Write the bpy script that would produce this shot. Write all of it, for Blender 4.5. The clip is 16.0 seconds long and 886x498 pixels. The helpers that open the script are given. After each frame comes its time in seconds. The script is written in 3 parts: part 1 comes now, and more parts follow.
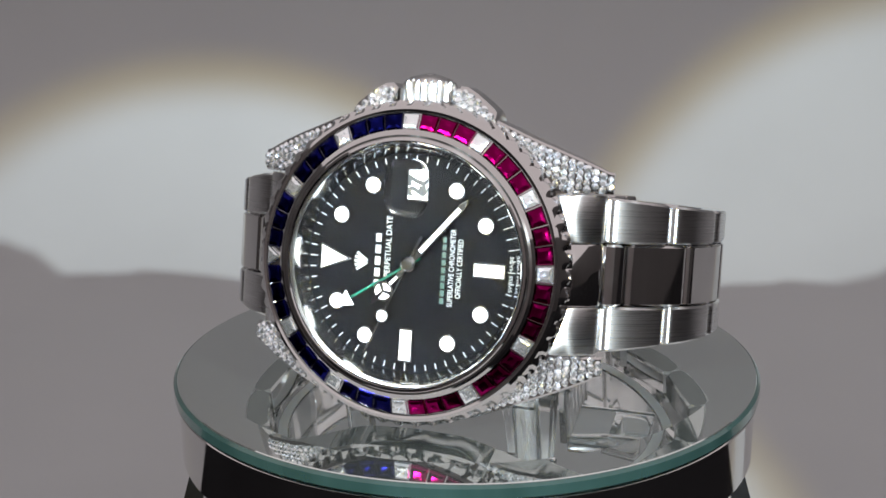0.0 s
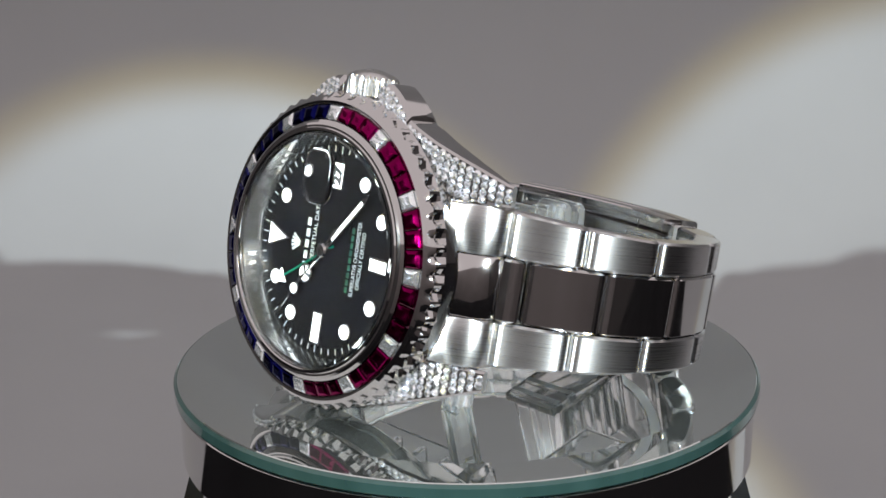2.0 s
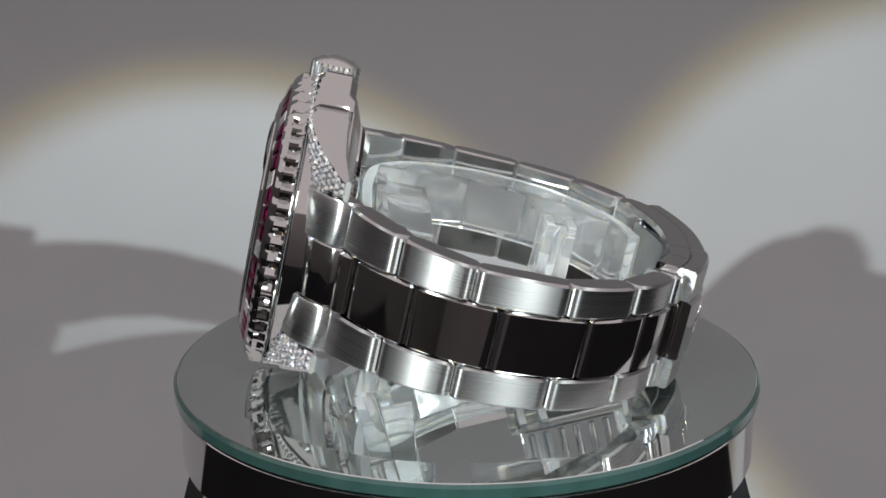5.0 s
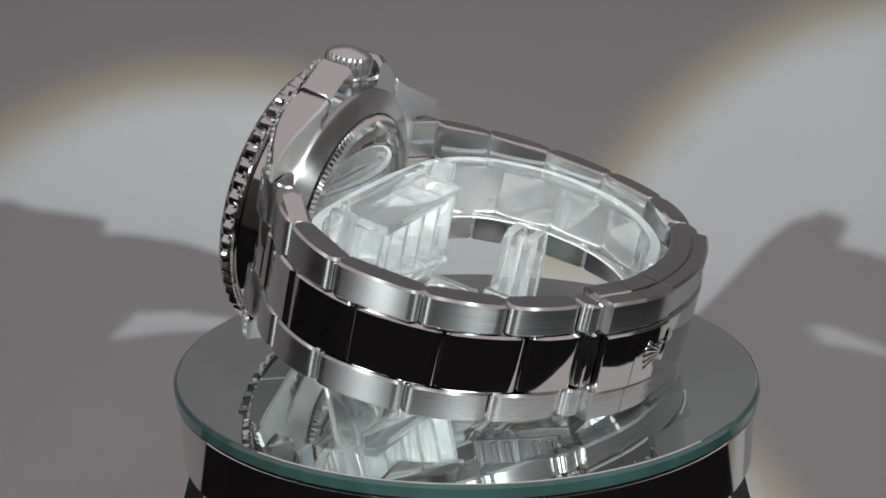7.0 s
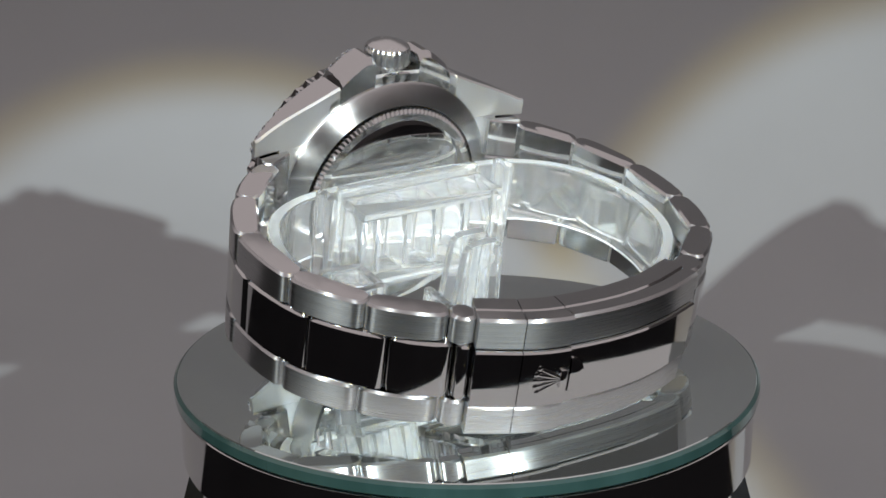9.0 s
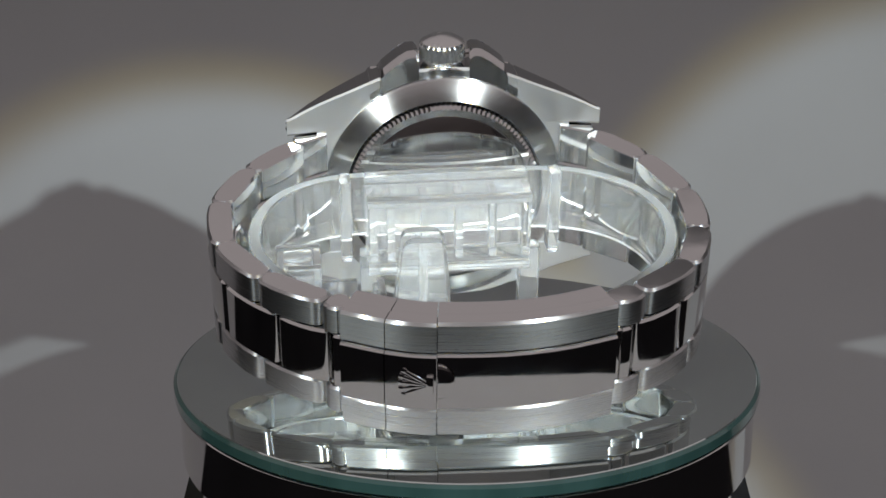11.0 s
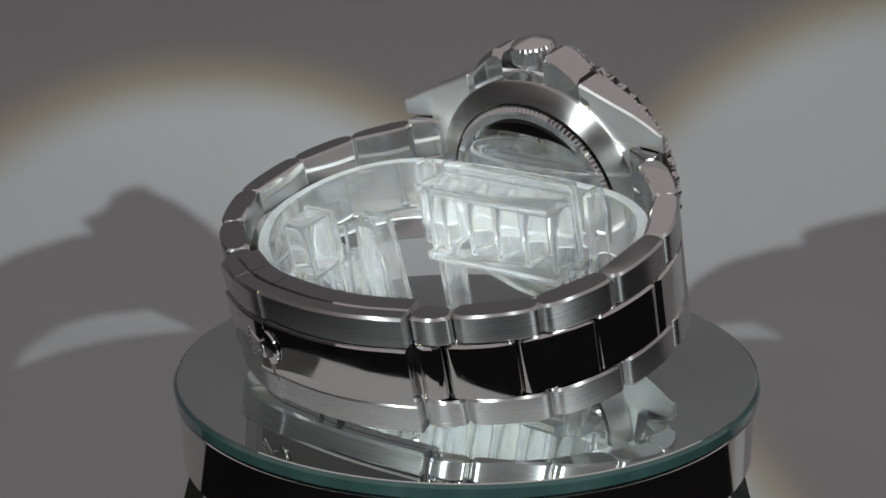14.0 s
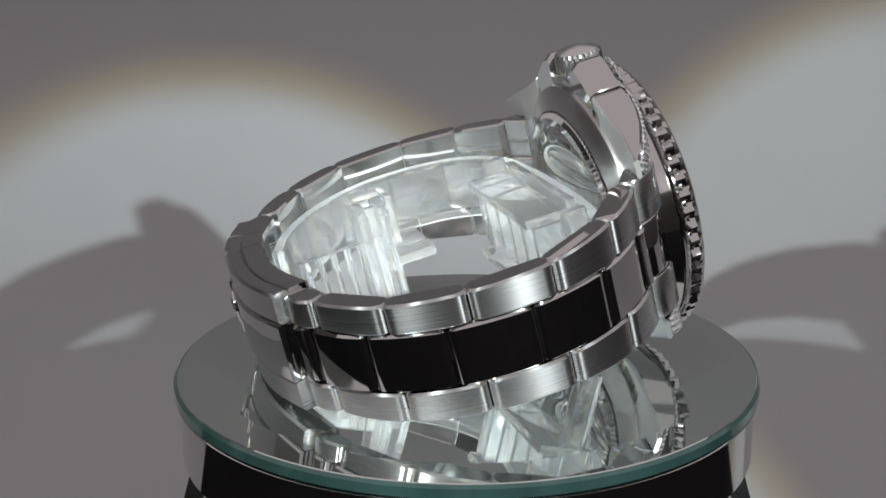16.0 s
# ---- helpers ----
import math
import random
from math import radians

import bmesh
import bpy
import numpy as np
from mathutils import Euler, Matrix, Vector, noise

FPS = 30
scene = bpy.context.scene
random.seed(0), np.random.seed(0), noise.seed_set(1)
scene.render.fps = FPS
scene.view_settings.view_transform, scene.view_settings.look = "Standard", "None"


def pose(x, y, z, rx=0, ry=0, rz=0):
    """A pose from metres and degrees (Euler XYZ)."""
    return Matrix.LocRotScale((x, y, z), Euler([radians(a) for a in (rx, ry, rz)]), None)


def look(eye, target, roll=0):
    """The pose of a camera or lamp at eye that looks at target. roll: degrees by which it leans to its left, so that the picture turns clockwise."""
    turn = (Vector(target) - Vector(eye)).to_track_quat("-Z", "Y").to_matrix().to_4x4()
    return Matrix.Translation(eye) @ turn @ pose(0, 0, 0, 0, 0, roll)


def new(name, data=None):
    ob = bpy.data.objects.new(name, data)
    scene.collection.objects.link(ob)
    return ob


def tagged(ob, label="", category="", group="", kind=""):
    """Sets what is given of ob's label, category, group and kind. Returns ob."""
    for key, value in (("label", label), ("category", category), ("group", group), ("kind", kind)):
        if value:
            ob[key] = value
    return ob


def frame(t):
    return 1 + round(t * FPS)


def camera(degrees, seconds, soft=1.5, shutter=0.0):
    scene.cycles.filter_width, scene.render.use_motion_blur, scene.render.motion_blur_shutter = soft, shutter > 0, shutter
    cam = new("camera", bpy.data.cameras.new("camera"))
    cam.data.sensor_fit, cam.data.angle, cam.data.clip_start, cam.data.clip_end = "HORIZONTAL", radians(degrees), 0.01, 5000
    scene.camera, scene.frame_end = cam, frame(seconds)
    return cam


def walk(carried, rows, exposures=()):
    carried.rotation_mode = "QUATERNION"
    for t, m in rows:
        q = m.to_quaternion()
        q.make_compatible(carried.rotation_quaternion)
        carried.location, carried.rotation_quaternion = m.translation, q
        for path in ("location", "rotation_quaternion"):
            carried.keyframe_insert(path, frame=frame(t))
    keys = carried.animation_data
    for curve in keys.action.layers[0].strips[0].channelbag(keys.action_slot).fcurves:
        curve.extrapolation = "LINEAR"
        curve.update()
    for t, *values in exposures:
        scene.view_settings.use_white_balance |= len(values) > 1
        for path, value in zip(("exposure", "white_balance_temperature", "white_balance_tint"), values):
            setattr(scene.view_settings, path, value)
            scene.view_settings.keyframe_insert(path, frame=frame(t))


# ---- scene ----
MM = 0.001
# ---- camera: it stands still before the turntable
cam = camera(34.19, 16.0, 1.6)
VIEW = look((0.0, -0.19592, 0.07381), (-0.01578, 0.76344, -0.20792), -0.41)
walk(cam, [(0.0, VIEW), (16.0, VIEW)], [(0.0, 0.36), (1.0, 0.3), (2.0, 0.32), (3.5, 0.27), (6.5, 0.03), (8.0, -0.05), (9.0, -0.11), (10.2, -0.38), (11.5, -0.6), (12.5, -0.67), (13.5, -0.7), (14.0, -0.5), (14.5, -0.37), (15.0, -0.28), (16.0, -0.1)])

# ---- light: two desk lamps to the front, and the dim room around
world = bpy.data.worlds.new("room_light")
scene.world = world
world.use_nodes = True
world.node_tree.nodes["Background"].inputs[0].default_value = (0.301, 0.268, 0.271, 1)
world.node_tree.nodes["Background"].inputs[1].default_value = 1.65


def spot(name, eye, target, watts, colour, cone, blend, size):
    d = bpy.data.lights.new(name, "SPOT")
    d.energy, d.color, d.spot_size, d.spot_blend, d.shadow_soft_size = watts, colour, radians(cone), blend, size
    ob = new(name, d)
    ob.matrix_world = look(eye, target)
    return ob


LAMP_R, AIM_R = (0.207, -0.389, 0.183), (-0.093, 0.27, -0.117)
LAMP_L, AIM_L = (-0.233, -0.383, 0.190), (0.175, 0.27, -0.093)
for nm, eye, aim, cone, watts in (("lamp_right", LAMP_R, AIM_R, 16.8, 12.2), ("lamp_left", LAMP_L, AIM_L, 17.0, 11.6)):
    spot(nm, eye, aim, watts, (0.56, 0.755, 1.0), cone - 0.1, 0.3, 0.004)
    spot(nm + "_rim", eye, aim, 4.9, (1.0, 0.76, 0.15), cone + 1.3, 0.24, 0.004)


# ---- materials
def mat(name, colour, rough=0.3, metal=0.0, **more):
    m = bpy.data.materials.new(name)
    m.use_nodes = True
    b = m.node_tree.nodes["Principled BSDF"]
    b.inputs["Base Color"].default_value = (*colour, 1)
    b.inputs["Roughness"].default_value = rough
    b.inputs["Metallic"].default_value = metal
    for k, v in more.items():
        b.inputs[k.replace("_", " ")].default_value = v
    return m


def vary(m, scale=(400, 400, 400), rough=(0.2, 0.4), bump=0.0, distance=0.00002, colours=None, detail=4.0, random=False):
    """Noise over the surface: roughness, fine relief and, if given, two colours."""
    nt = m.node_tree
    b = nt.nodes["Principled BSDF"]
    co = nt.nodes.new("ShaderNodeTexCoord")
    mp = nt.nodes.new("ShaderNodeMapping")
    mp.inputs["Scale"].default_value = scale
    no = nt.nodes.new("ShaderNodeTexNoise")
    no.inputs["Scale"].default_value, no.inputs["Detail"].default_value = 1.0, detail
    nt.links.new(co.outputs["Object"], mp.inputs[0])
    nt.links.new(mp.outputs[0], no.inputs["Vector"])
    r = nt.nodes.new("ShaderNodeMapRange")
    r.inputs["From Min"].default_value, r.inputs["From Max"].default_value = 0.3, 0.7
    r.inputs["To Min"].default_value, r.inputs["To Max"].default_value = rough
    nt.links.new(no.outputs[0], r.inputs["Value"])
    nt.links.new(r.outputs[0], b.inputs["Roughness"])
    if bump:
        bp = nt.nodes.new("ShaderNodeBump")
        bp.inputs["Strength"].default_value, bp.inputs["Distance"].default_value = bump, distance
        nt.links.new(no.outputs[0], bp.inputs["Height"])
        nt.links.new(bp.outputs[0], b.inputs["Normal"])
    if colours:
        mx = nt.nodes.new("ShaderNodeMix")
        mx.data_type = "RGBA"
        mx.inputs[6].default_value, mx.inputs[7].default_value = (*colours[0], 1), (*colours[1], 1)
        if random:
            oi = nt.nodes.new("ShaderNodeObjectInfo")
            ad = nt.nodes.new("ShaderNodeMath")
            ad.inputs[1].default_value = 0.5
            ad.operation = "MULTIPLY_ADD"
            ad.inputs[2].default_value = 0.0
            nt.links.new(oi.outputs["Random"], ad.inputs[0])
            a2 = nt.nodes.new("ShaderNodeMath")
            a2.operation = "ADD"
            nt.links.new(ad.outputs[0], a2.inputs[0])
            nt.links.new(r.outputs[0], a2.inputs[1])
            nt.links.new(a2.outputs[0], mx.inputs[0])
        else:
            f = nt.nodes.new("ShaderNodeMapRange")
            f.inputs["From Min"].default_value, f.inputs["From Max"].default_value = 0.3, 0.7
            nt.links.new(no.outputs[0], f.inputs["Value"])
            nt.links.new(f.outputs[0], mx.inputs[0])
        nt.links.new(mx.outputs[2], b.inputs["Base Color"])
    return m


STEEL = (0.66, 0.655, 0.65)
polished = vary(mat("polished_steel", STEEL, 0.06, 1.0), (300, 300, 300), (0.03, 0.09), 0.02)
# brushed along the bracelet: fine streaks that run round the loop, so they are thin across its width
brushed = vary(mat("brushed_steel", (0.58, 0.578, 0.58), 0.25, 1.0, Anisotropic=0.82, Anisotropic_Rotation=0.25), (60, 60, 30000), (0.26, 0.31), 0.006, 0.00001, None, 2.0)
ring_way = brushed.node_tree.nodes.new("ShaderNodeTangent")
ring_way.direction_type, ring_way.axis = "RADIAL", "Z"
brushed.node_tree.links.new(ring_way.outputs[0], brushed.node_tree.nodes["Principled BSDF"].inputs["Tangent"])
satin = vary(mat("satin_steel", STEEL, 0.28, 1.0, Anisotropic=0.92, Anisotropic_Rotation=0.25), (500, 500, 500), (0.22, 0.26))
round_way = satin.node_tree.nodes.new("ShaderNodeTangent")
round_way.direction_type, round_way.axis = "RADIAL", "Y"
satin.node_tree.links.new(round_way.outputs[0], satin.node_tree.nodes["Principled BSDF"].inputs["Tangent"])
satin_flat = vary(mat("satin_flat_steel", (0.74, 0.735, 0.73), 0.38, 1.0), (200, 4000, 200), (0.34, 0.42))
inner_steel = vary(mat("inner_steel", (0.66, 0.655, 0.65), 0.12, 1.0), (250, 250, 250), (0.08, 0.14))
crown_steel = vary(mat("crown_steel", (0.72, 0.715, 0.71), 0.24, 1.0), (400, 400, 400), (0.2, 0.28))
dial_black = vary(mat("black_dial", (0.004, 0.004, 0.0045), 0.12, 0.0, Specular_IOR_Level=0.12), (500, 500, 500), (0.08, 0.14))
lume = vary(mat("white_lume", (0.7, 0.7, 0.69), 0.6), (3000, 3000, 3000), (0.5, 0.7))
white_print = mat("white_print", (0.24, 0.25, 0.25), 0.5)
rehaut_steel = vary(mat("rehaut_steel", (0.46, 0.46, 0.46), 0.16, 1.0), (300, 300, 300), (0.1, 0.18))
engraved = vary(mat("engraved_steel", (0.3, 0.3, 0.3), 0.2, 1.0), (900, 900, 900), (0.14, 0.24))
green_print = mat("green_print", (0.0, 0.026, 0.015), 0.4)
green_paint = mat("green_paint", (0.0, 0.06, 0.035), 0.25)
black_print = mat("black_print", (0.01, 0.01, 0.01), 0.5)
date_white = mat("date_white", (0.75, 0.76, 0.76), 0.5)
crystal_glass = mat("crystal_glass", (1, 1, 1), 0.0, 0.0, Transmission_Weight=1.0, IOR=1.4)
lens_glass = mat("lens_glass", (0.9, 0.92, 0.92), 0.0, 0.0, Transmission_Weight=1.0, IOR=1.45)
acrylic = vary(mat("clear_acrylic", (0.975, 0.982, 0.985), 0.03, 0.0, Transmission_Weight=0.957, IOR=1.47), (90, 90, 90), (0.0, 0.012), 0.002, 0.0002, None, 1.0)
ground_acrylic = vary(mat("ground_acrylic_edge", (0.91, 0.93, 0.935), 0.3, 0.0, Transmission_Weight=0.9, IOR=1.47), (900, 900, 900), (0.3, 0.5))
ruby = vary(mat("ruby", (0.4, 0.0, 0.1), 0.05, 1.0), (700, 700, 700), (0.02, 0.2), 0.22, 0.0003, ((0.1, 0.0, 0.028), (0.36, 0.003, 0.12)), 1.0, True)
sapphire = vary(mat("sapphire", (0.0, 0.0, 0.3), 0.05, 1.0), (700, 700, 700), (0.02, 0.2), 0.22, 0.0003, ((0.002, 0.002, 0.025), (0.012, 0.015, 0.25)), 1.0, True)
diamond = vary(mat("diamond", (0.9, 0.91, 0.93), 0.03, 0.93, Coat_Weight=1.0), (2400, 2400, 2400), (0.02, 0.1), 0.6, 0.0002)
mirror_top = vary(mat("mirror_glass", (0.80, 0.845, 0.835), 0.01, 0.975), (40, 40, 40), (0.0, 0.025))
green_edge = vary(mat("green_glass_edge", (0.05, 0.17, 0.14), 0.12, 0.0, Coat_Weight=0.6), (200, 200, 60), (0.08, 0.2), 0, 0, ((0.013, 0.03, 0.028), (0.02, 0.042, 0.04)))
chrome = vary(mat("chrome", (0.72, 0.71, 0.7), 0.08, 1.0), (60, 60, 60), (0.04, 0.12))
black_plastic = vary(mat("black_plastic", (0.012, 0.012, 0.013), 0.35), (300, 300, 300), (0.25, 0.45), 0.1)
paper = vary(mat("grey_paper", (0.5, 0.52, 0.53), 0.8), (14, 14, 14), (0.5, 0.7), 0.25, 0.0006, ((0.48, 0.5, 0.51), (0.515, 0.535, 0.545)))
table_dark = vary(mat("dark_table", (0.02, 0.019, 0.018), 0.6, 0.0, Specular_IOR_Level=0.08), (30, 30, 30), (0.5, 0.7), 0, 0, ((0.006, 0.006, 0.0075), (0.014, 0.014, 0.016)))
# darker copy of the wall colour: the unlit look is put into the paint
wall_in_shade = vary(mat("shade_toned_wall", (0.25, 0.235, 0.23), 0.8), (3, 3, 3), (0.7, 0.9), 0, 0, ((0.13, 0.125, 0.125), (0.17, 0.163, 0.162)))
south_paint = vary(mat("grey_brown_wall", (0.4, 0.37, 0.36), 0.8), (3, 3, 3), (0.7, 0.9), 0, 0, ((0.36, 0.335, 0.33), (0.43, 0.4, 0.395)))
carpet = vary(mat("brown_carpet", (0.3, 0.26, 0.24), 0.9), (40, 40, 40), (0.8, 0.95), 0.3, 0.002, ((0.25, 0.228, 0.222), (0.32, 0.295, 0.288)))


# ---- mesh helpers, in millimetres of the thing's own space
def V(x, y, z):
    return Vector((x * MM, y * MM, z * MM))


def finish(bm, name, material, angle=35):
    bmesh.ops.recalc_face_normals(bm, faces=bm.faces)
    me = bpy.data.meshes.new(name)
    bm.to_mesh(me)
    bm.free()
    for p in me.polygons:
        p.use_smooth = True
    me.set_sharp_from_angle(angle=radians(angle))
    me.materials.append(material)
    if material is brushed:
        # the narrow side edges of brushed pieces are polished
        me.materials.append(polished)
        for p in me.polygons:
            if abs(p.normal.z) > 0.85:
                p.material_index = 1
        # the inner sides, towards the middle of the loop, are plain and smooth
        me.materials.append(inner_steel)
        for p in me.polygons:
            if p.normal.dot((V(0, 30, p.center.z / MM) - p.center).normalized()) > 0.6:
                p.material_index = 2
    if name in ("case", "lug"):
        # the flat back and the thin tips of the lugs are satin
        me.materials.append(satin_flat)
        for p in me.polygons:
            if p.normal.y > 0.6 or abs(p.normal.x) > 0.85:
                p.material_index = 1
    if name in ("ring_band", "tongue"):
        # sawn edges of the clear sheet are ground white
        me.materials.append(ground_acrylic)
        for p in me.polygons:
            if abs(p.normal.z) > 0.8:
                p.material_index = 1
    return me


def part(name, bm, material, parent, label="", m=None, angle=35):
    """Links a bmesh (or a ready mesh) as one mesh object under a thing or a part."""
    me = bm if isinstance(bm, bpy.types.Mesh) else finish(bm, name, material, angle)
    ob = new(name, me)
    ob.parent = parent
    if m is not None:
        ob.matrix_basis = m
    if label:
        tagged(ob, label)
    return ob


def thing(name, label, category, group=""):
    ob = new(name)
    ob.empty_display_size = 0.01
    return tagged(ob, label, category, group)


def loft(bm, rings, closed=False, caps=True):
    rows = [[bm.verts.new(p) for p in r] for r in rings]
    n = len(rows[0])
    for a, b in list(zip(rows, rows[1:])) + ([(rows[-1], rows[0])] if closed else []):
        for i in range(n):
            j = (i + 1) % n
            bm.faces.new((a[i], a[j], b[j], b[i]))
    if caps and not closed:
        bm.faces.new(rows[0][::-1])
        bm.faces.new(rows[-1])
    return bm


def revolve_y(profile, steps=128, caps=False, bm=None):
    """A profile of (radius, y) turned about the watch's y axis; the profile's ends stay open unless they are on the axis."""
    bm = bm or bmesh.new()
    rows = []
    for k in range(steps):
        a = math.tau * k / steps
        rows.append([bm.verts.new(V(r * math.sin(a), y, r * math.cos(a))) for r, y in profile])
    n = len(profile)
    for k in range(steps):
        a, b = rows[k], rows[(k + 1) % steps]
        for i in range(n - 1):
            bm.faces.new((a[i], a[i + 1], b[i + 1], b[i]))
    bmesh.ops.remove_doubles(bm, verts=bm.verts, dist=1e-7)
    return bm


def revolve_z(profile, steps=128):
    bm = bmesh.new()
    rows = [[bm.verts.new(V(r * math.cos(math.tau * k / steps), r * math.sin(math.tau * k / steps), z)) for r, z in profile] for k in range(steps)]
    for k in range(steps):
        a, b = rows[k], rows[(k + 1) % steps]
        for i in range(len(profile) - 1):
            bm.faces.new((a[i], b[i], b[i + 1], a[i + 1]))
    bmesh.ops.remove_doubles(bm, verts=bm.verts, dist=1e-7)
    return bm


def box_mm(bm, x0, x1, y0, y1, z0, z1, bevel=0.0, m=None):
    """A box with bevelled edges, given in millimetres."""
    r = bmesh.ops.create_cube(bm, size=1.0)
    vs = r["verts"]
    for v in vs:
        v.co = V((x0 + x1) / 2 + v.co.x * (x1 - x0), (y0 + y1) / 2 + v.co.y * (y1 - y0), (z0 + z1) / 2 + v.co.z * (z1 - z0))
    if bevel:
        es = list({e for v in vs for e in v.link_edges})
        g = bmesh.ops.bevel(bm, geom=es, offset=bevel * MM, segments=2, affect="EDGES", profile=0.6)
        vs = list({v for f in g["faces"] for v in f.verts} | {v for v in vs if v.is_valid})
    if m is not None:
        bmesh.ops.transform(bm, matrix=m, verts=vs)
    return bm


def prism_y(bm, outline, y0, y1, bevel=0.0):
    """An outline of (x, z) with a thickness from y0 (the face side) to y1."""
    a = [bm.verts.new(V(x, y0, z)) for x, z in outline]
    b = [bm.verts.new(V(x, y1, z)) for x, z in outline]
    f0, f1 = bm.faces.new(a), bm.faces.new(b[::-1])
    n = len(a)
    for i in range(n):
        bm.faces.new((a[i], b[i], b[(i + 1) % n], a[(i + 1) % n]))
    if bevel:
        bmesh.ops.bevel(bm, geom=list(f0.edges), offset=bevel * MM, segments=1, affect="EDGES", profile=0.5)
    return bm


def disc_outline(x, z, r, n=24):
    return [(x + r * math.cos(math.tau * k / n), z + r * math.sin(math.tau * k / n)) for k in range(n)]


def turned(points, a):
    """Turns points given as (along, across) so that 'along' points to the hour angle a (radians clockwise from three o'clock)."""
    s, c = math.sin(a), math.cos(a)
    return [(u * s + v * c, u * c - v * s) for u, v in points]


def hour(k):
    return radians(30 * (k - 3))


# ---- the setting
def sweep():
    bm = bmesh.new()
    z0, yw, rad = -62.0, 300.0, 120.0
    prof = [(50.0, z0), (85.0, z0), (120, z0)]
    for k in range(0, 25):
        a = math.pi / 2 * k / 24
        prof.append((yw - rad + rad * math.sin(a), z0 + rad - rad * math.cos(a)))
    prof += [(yw, 100.0), (yw, 200.0), (yw, 305.0)]
    back = [(y + 0.6 if z > z0 + 1 else y, z - 0.6 if z < 60 else z) for y, z in prof]
    ring = prof + back[::-1]
    loft(bm, [[V(x, y, z) for y, z in ring] for x in (-600, -300, 0, 300, 600)])
    ob = new("backdrop", finish(bm, "backdrop", paper))
    return tagged(ob, "grey paper backdrop sweeping up behind the turntable", "backdrop", kind="structure")


def room():
    bm = bmesh.new()
    box_mm(bm, -680, 700, -245, 690, -95, -64, 2)
    tagged(new("table_top", finish(bm, "table_top", table_dark)), "dark matt table top under the paper backdrop", "table top", kind="structure")
    bm = bmesh.new()
    box_mm(bm, -730, 930, -1300, 730, -760, -730)
    tagged(new("floor", finish(bm, "floor", carpet)), "brown carpeted floor below the table", "floor", kind="structure")
    # walls out of view, added for the tones that steel and crystal reflect
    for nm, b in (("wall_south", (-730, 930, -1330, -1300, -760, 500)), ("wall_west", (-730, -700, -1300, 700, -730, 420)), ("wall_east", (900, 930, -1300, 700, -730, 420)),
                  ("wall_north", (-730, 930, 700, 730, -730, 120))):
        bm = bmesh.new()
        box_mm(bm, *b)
        tagged(new(nm, finish(bm, nm, south_paint if nm == "wall_south" else wall_in_shade)), "grey-brown painted wall of the room" if nm == "wall_south" else "added unseen wall of the room, shade put into its dark colour", "wall", kind="structure")


sweep()
room()


# ---- the turntable
def turntable():
    base = thing("turntable_base", "chrome ringed black turntable base on splayed legs", "turntable")
    part("rim_ring", revolve_z([(36, -2.6), (41.5, -2.6), (41.65, -2.72), (41.5, -2.9), (41.1, -3.05), (41.1, -11.5), (40.7, -11.9), (36, -11.9), (36, -2.6)]), chrome, base, "polished chrome band")
    part("housing", revolve_z([(0, -11.8), (37.0, -11.8), (37.6, -12.8), (36.5, -24), (35, -27), (30, -30), (0, -30)]), black_plastic, base, "black plastic drum")
    for k in range(4):
        a = radians(90 * k)
        c, s = math.cos(a), math.sin(a)
        bm = bmesh.new()
        rings = []
        for r, z, w in ((33, -13, 1.5), (37.0, -13.4, 1.5), (39.5, -18, 1.4), (51, -58, 1.3), (51.5, -62, 1.8)):
            rings.append([V(r * c - dy * s + dx * c, r * s + dy * c + dx * s, z) for dx, dy in ((-w, -w), (w, -w), (w, w), (-w, w))])
        loft(bm, rings)
        part("leg", bm, black_plastic, base)
    plate = thing("mirror_plate", "round mirror glass plate with green edge", "mirror plate")
    part("glass_edge", revolve_z([(0, -2.5), (41.4, -2.5), (41.8, -2.15), (41.8, -0.85), (41.45, -0.5), (41.1, -0.5)]), green_edge, plate, "green ground glass edge")
    # a flat disc with a shallow bevel round its rim
    part("mirror", revolve_z([(0, 0.0), (36.4, 0.0), (41.2, -0.36), (41.3, -0.48), (41.2, -0.9), (0, -0.9)]), mirror_top, plate, "silvered reflecting top with bevelled rim", None, 2)
    return plate


mirror_plate = turntable()


# ---- the wristwatch: its own space has the face towards -y, three o'clock up (z), six o'clock along x
WM = pose(-0.00671, -0.02466, 0.02193, -12.80, 0, -17.29) @ pose(0, 0, 0, 0, 0.33, 0)
watch = thing("wristwatch", "steel wristwatch with black dial and red and blue gem bezel", "wristwatch")


def wpart(name, bm, material, label="", angle=35, parent=None):
    """A part straight under the watch, or under one of its parts."""
    if parent is None:
        return part(name, bm, material, watch, label, WM, angle)
    return part(name, bm, material, parent, label, None, angle)


def lerp_table(table, x):
    for (a, va), (b, vb) in zip(table, table[1:]):
        if x <= b:
            return va + (vb - va) * max(0.0, (x - a) / (b - a))
    return table[-1][1]


CASE_EDGE = ((0, 19.6), (6, 19.3), (7.5, 19.0), (9, 18.55), (10.5, 17.95), (12, 17.3), (13.5, 16.65), (15, 16.05), (16.5, 15.5), (18.5, 14.7), (20, 14.1), (21.5, 13.45), (23.0, 12.75))
LUG_TOP = ((0, 1.3), (11, 1.4), (14, 2.0), (17, 3.1), (20, 4.7), (22, 6.0), (23.6, 7.1))
LUG_BACK = ((0, 6.5), (14, 6.5), (18.5, 6.75), (21, 7.2), (23.6, 7.75))


